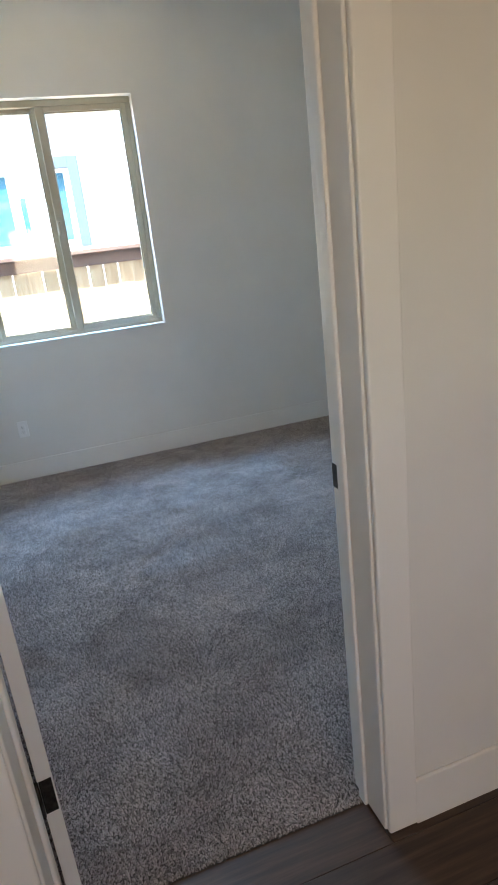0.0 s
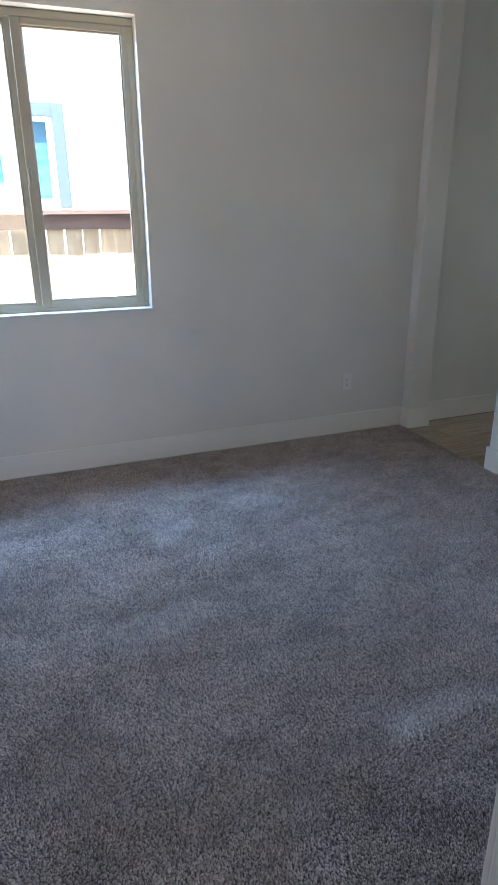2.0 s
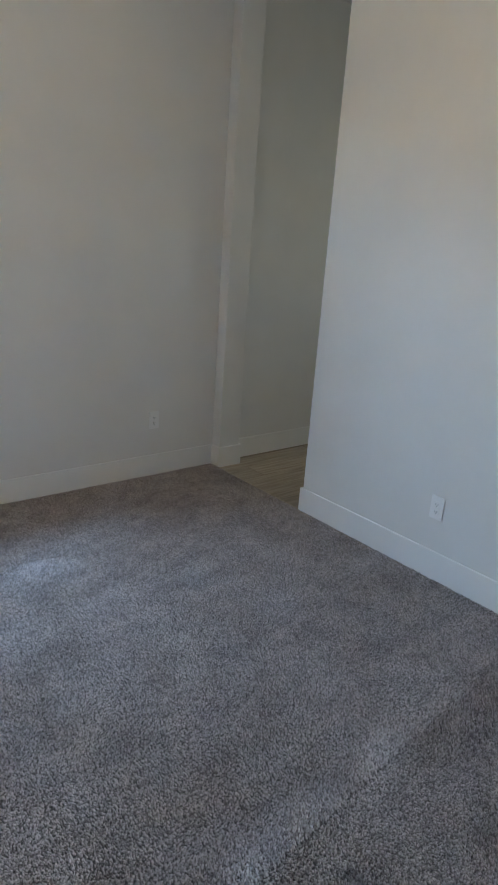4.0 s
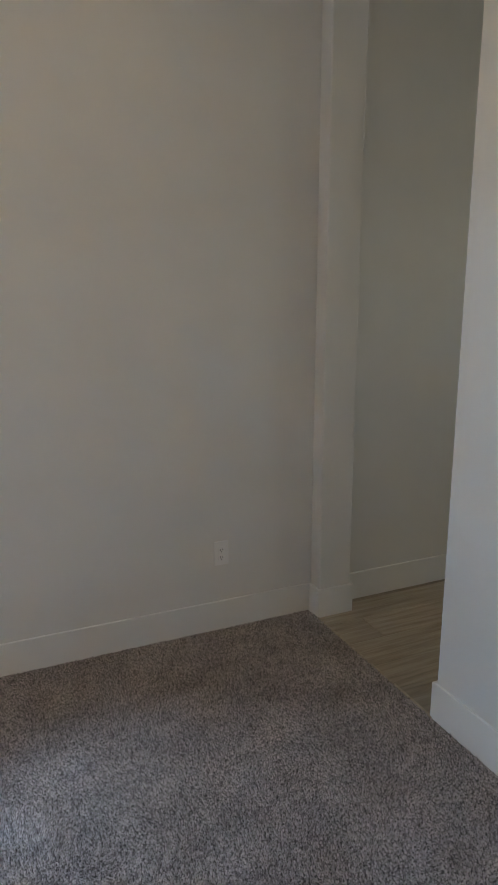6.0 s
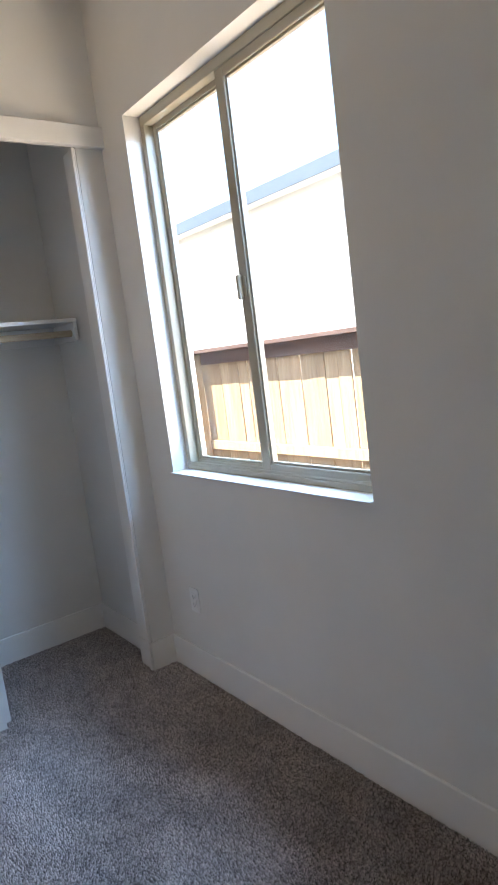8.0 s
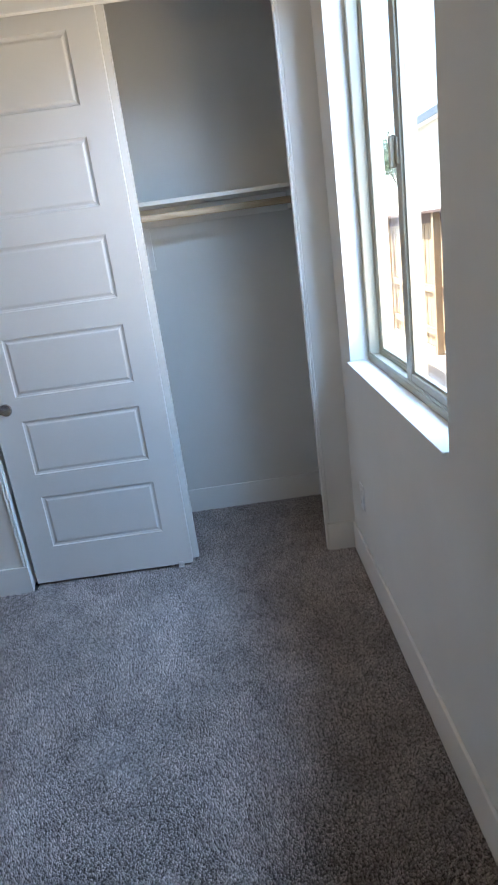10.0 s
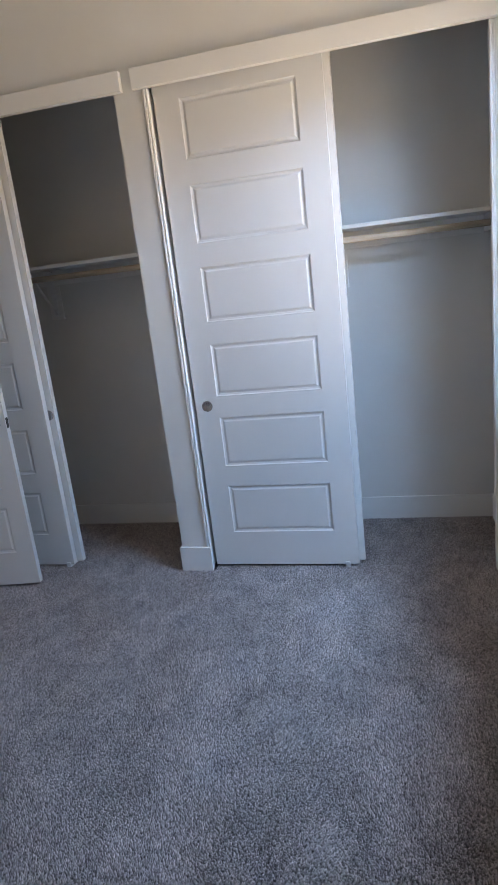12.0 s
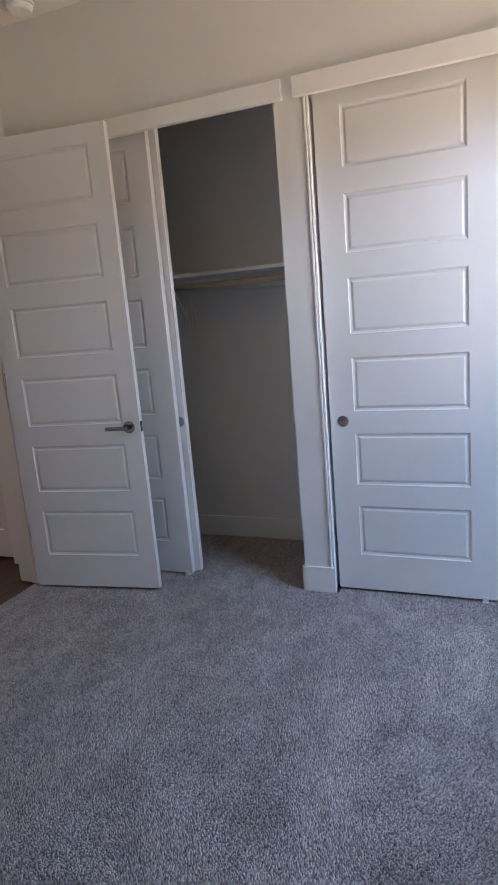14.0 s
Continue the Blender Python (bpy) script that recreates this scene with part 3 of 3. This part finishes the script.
rf = part("roof", boxes((-17.4, 9.4, -0.34, 6.4, WH + 0.02, WH + 0.16)), M_ROOF, house)
part("fascia", boxes((-17.4, 9.4, -0.365, -0.34, WH - 0.03, WH + 0.17), bevel=0.006), M_FASCIA, rf)
part("soffit", boxes((-17.4, 9.4, -0.34, 0.0, WH, WH + 0.019)), M_STUCCO, rf)
hw = part("window", boxes((NL, NL + 0.05, 0.06, 0.14, NB, NT), (NR - 0.075, NR, 0.06, 0.14, NB, NT), (0.52, 0.60, 0.06, 0.14, NB, NT),
                          (NL + 0.05, NR - 0.075, 0.064, 0.136, NB, NB + 0.05), (NL + 0.05, NR - 0.075, 0.064, 0.136, NT - 0.05, NT)), M_TRIM, house, "white vinyl window")
part("pane", boxes((NL + 0.05, 0.52, 0.10, 0.11, NB + 0.05, NT - 0.05)), M_BLUEGLASS, hw, "glass with its blue reflection painted in")
part("pane", boxes((1.12, NR - 0.075, 0.115, 0.125, NB + 0.05, NT - 0.05)), M_BLUEGLASS, hw, "glass with its blue reflection painted in")
part("pane", boxes((0.66, 0.74, 0.115, 0.125, NB + 0.05, NT - 0.35)), M_BLUEGLASS, hw, "glass beside the blind, its blue reflection painted in")
part("blind", boxes((0.60, 0.66, 0.115, 0.125, NB + 0.05, NT - 0.05), (0.74, 1.12, 0.115, 0.125, NB + 0.05, NT - 0.05), (0.66, 0.74, 0.115, 0.125, NT - 0.35, NT - 0.05)), M_BLIND, hw, "drawn white blind")
part("window_trim", boxes((NR, NR + 0.15, -0.03, 0.0, NB - 0.06, NT + 0.16), (1.06, NR, -0.03, 0.0, NT, NT + 0.16), bevel=0.006), M_BLUETRIM, house, "blue-grey window surround")


def tree(x, y, z0, height, spread, seed):
    r = random.Random(seed)
    t = empty("tree", pose(x, y, z0))
    tagged(t, "leafy green tree beyond the fence", "tree")
    bm = bmesh.new()
    cyl(bm, (0, 0, 0), (0.1, 0.05, height * 0.5), 0.16, 12, 0.10)
    tips = []
    for k in range(9):
        a, rr = k * 0.7 + r.uniform(-0.3, 0.3), spread * r.uniform(0.45, 0.8)
        tip = (math.cos(a) * rr, math.sin(a) * rr, height * r.uniform(0.62, 0.92))
        cyl(bm, (0.08, 0.04, height * r.uniform(0.3, 0.48)), tip, 0.06, 8, 0.015)
        tips.append(Vector(tip))
    part("trunk", bm, M_BARK, t)
    vs, fs = [], []
    for _ in range(2600):
        c = r.choice(tips) + Vector((r.gauss(0, 0.38), r.gauss(0, 0.38), r.gauss(0, 0.3))) * (spread / 1.6)
        m = Euler((r.uniform(0, 6.3), r.uniform(0, 6.3), r.uniform(0, 6.3))).to_matrix()
        s = r.uniform(0.06, 0.13)
        k = len(vs)
        vs += [c + m @ Vector(p) * s for p in ((-1, 0, 0), (0, -0.5, 0.1), (1, 0, 0), (0, 0.5, 0.1))]
        fs.append((k, k + 1, k + 2, k + 3))
    me = bpy.data.meshes.new("crown")
    me.from_pydata(vs, [], fs)
    me.materials.append(M_LEAF)
    cr = new("crown", me)
    cr.parent = t


tree(-28.6, 8.6, GZ, 5.4, 1.7, 3)
tree(-33.0, 11.5, GZ, 6.2, 2.0, 8)


# ---- plank floors ----
def planks(name, label, mat, x0, x1, y0, y1, along_x, width, length, top, seed):
    base = structure(name, boxes((x0, x1, y0, y1, top - 0.10, top - 0.012)), M_SLOT, label, "floor")
    r = random.Random(seed)
    cache = {}
    u0, u1, v0, v1 = (x0, x1, y0, y1) if along_x else (y0, y1, x0, x1)
    v = v0
    while v < v1 - 0.001:
        wv = min(width, v1 - v)
        u = u0 - r.uniform(0, length)
        while u < u1:
            a, b = max(u, u0), min(u + length, u1)
            u += length
            if b - a < 0.02:
                continue
            key = (round(b - a, 3), round(wv, 3))
            if key not in cache:
                bm = bmesh.new()
                L, W = key[0] / 2 - 0.0008, key[1] / 2 - 0.0008
                box(bm, -L, L, -W, W, -0.012, 0.0)
                tops = [e for e in bm.edges if all(q.co.z > -0.001 for q in e.verts)]
                bmesh.ops.bevel(bm, geom=tops, offset=0.0012, segments=1, affect="EDGES")
                me = bpy.data.meshes.new("plank")
                bm.to_mesh(me)
                bm.free()
                me.materials.append(mat)
                cache[key] = me
            p = new("plank", cache[key])
            p.parent = base
            cu, cv = (a + b) / 2, v + wv / 2
            p.matrix_basis = pose(cu, cv, top) if along_x else pose(cv, cu, top, 0, 0, 90)
        v += wv


planks("passage_floor", "light oak plank floor of the passage", M_OAK, 3.198, 5.4, -1.62, 0.03, True, 0.18, 1.2, -0.008, 3)
planks("hall_floor", "dark brown wood plank hall floor", M_WALNUT, -0.13, 3.25, -6.4, -3.382, True, 0.18, 1.2, -0.008, 5)
structure("threshold", boxes((3.190, 3.202, -0.926, -0.089, -0.02, -0.002), bevel=0.002), M_OAK, "thin wood edge where carpet meets planks", "trim")


# ---- carpet pile ----
def carpet_pile():
    r = np.random.default_rng(11)
    step = 0.0060
    xs, ys = np.arange(-0.700, 3.192, step), np.arange(-3.378, -0.001, step)
    gx, gy = [a.ravel() for a in np.meshgrid(xs, ys)]
    gx = gx + r.uniform(-0.4, 0.4, gx.size) * step
    gy = gy + r.uniform(-0.4, 0.4, gy.size) * step
    keep = ~((gx < -0.006) & (gx > -0.12) & (((gy > -0.118)) | ((gy < -1.588) & (gy > -1.774)) | (gy < -3.285)))
    keep &= ~((gy < -3.318) & ((gx < 0.239) | (gx > 1.05)))
    gx, gy = gx[keep], gy[keep]
    n = gx.size
    # how the nap lies: brushed patches and two straight sweeps
    field = np.zeros(n)
    for _ in range(14):
        k, a, ph = r.uniform(4.5, 17.0), r.uniform(0, 6.283), r.uniform(0, 6.283)
        field += np.sin(k * (gx * np.cos(a) + gy * np.sin(a)) + ph) * 2.2 / k ** 0.6
    field = np.tanh(field * 0.9)
    edge = gy - 0.107 * (gx - 1.39) + 2.58
    sweep = np.where((edge < 0) & (gx > 1.2), -1.8, 0.0)
    sweep += np.where((edge > 0) & (edge < 0.17) & (gx > 1.45), 1.7 * (1 - edge / 0.17), 0.0)
    for sx, sy, turn, length, width in ((0.82, -0.56, 0.3, 0.17, 0.06), (1.15, -1.05, 1.0, 0.20, 0.07), (1.75, -0.85, -0.5, 0.24, 0.07), (0.95, -1.75, 0.2, 0.22, 0.08), (2.2, -1.6, 0.8, 0.25, 0.08)):
        u = (gx - sx) * np.cos(turn) + (gy - sy) * np.sin(turn)
        v = -(gx - sx) * np.sin(turn) + (gy - sy) * np.cos(turn)
        sweep += 1.8 * np.exp(-(u / length) ** 4 - (v / width) ** 4)
    lean = 0.0040 * (field + sweep)
    ang = 1.1 + 0.5 * field
    size = r.uniform(0.75, 1.25, n)
    rot = r.uniform(0, 6.283, n)
    tx = gx + lean * np.cos(ang) + r.normal(0, 0.0022, n)
    ty = gy + lean * np.sin(ang) + r.normal(0, 0.0022, n)
    tz = -0.001 + r.normal(0, 0.0013, n)
    tilt = r.normal(0, 0.0006, n)
    sides = 3
    verts = np.zeros((n, 2 * sides, 3))
    for k in range(sides):
        a = rot + k * 2.0944
        verts[:, k, 0] = gx + np.cos(a) * 0.0042 * size
        verts[:, k, 1] = gy + np.sin(a) * 0.0042 * size
        verts[:, k, 2] = -0.0075
        verts[:, sides + k, 0] = tx + np.cos(a + 0.5) * 0.0030 * size
        verts[:, sides + k, 1] = ty + np.sin(a + 0.5) * 0.0030 * size
        verts[:, sides + k, 2] = tz - np.sin(a + 0.5) * 0.0036 * (1.1 * field + sweep) + np.cos(a) * tilt
    base = (np.arange(n) * 2 * sides)[:, None]
    quads = np.concatenate([base + np.array([k, (k + 1) % sides, sides + (k + 1) % sides, sides + k]) for k in range(sides)], axis=1).reshape(-1)
    tops = (base + np.array([sides, sides + 1, sides + 2])).reshape(-1)
    me = bpy.data.meshes.new("carpet_pile")
    me.vertices.add(n * 2 * sides)
    me.vertices.foreach_set("co", verts.reshape(-1))
    me.loops.add(quads.size + tops.size)
    me.loops.foreach_set("vertex_index", np.concatenate([quads, tops]))
    nq = n * sides
    me.polygons.add(nq + n)
    me.polygons.foreach_set("loop_start", np.concatenate([np.arange(nq) * 4, nq * 4 + np.arange(n) * 3]))
    me.update(calc_edges=True)
    me.materials.append(M_CARPET)
    return tagged(new("carpet_pile", me), "grey speckled cut-pile carpet tufts with brushed nap", "carpet", kind="stuff")


carpet_pile()
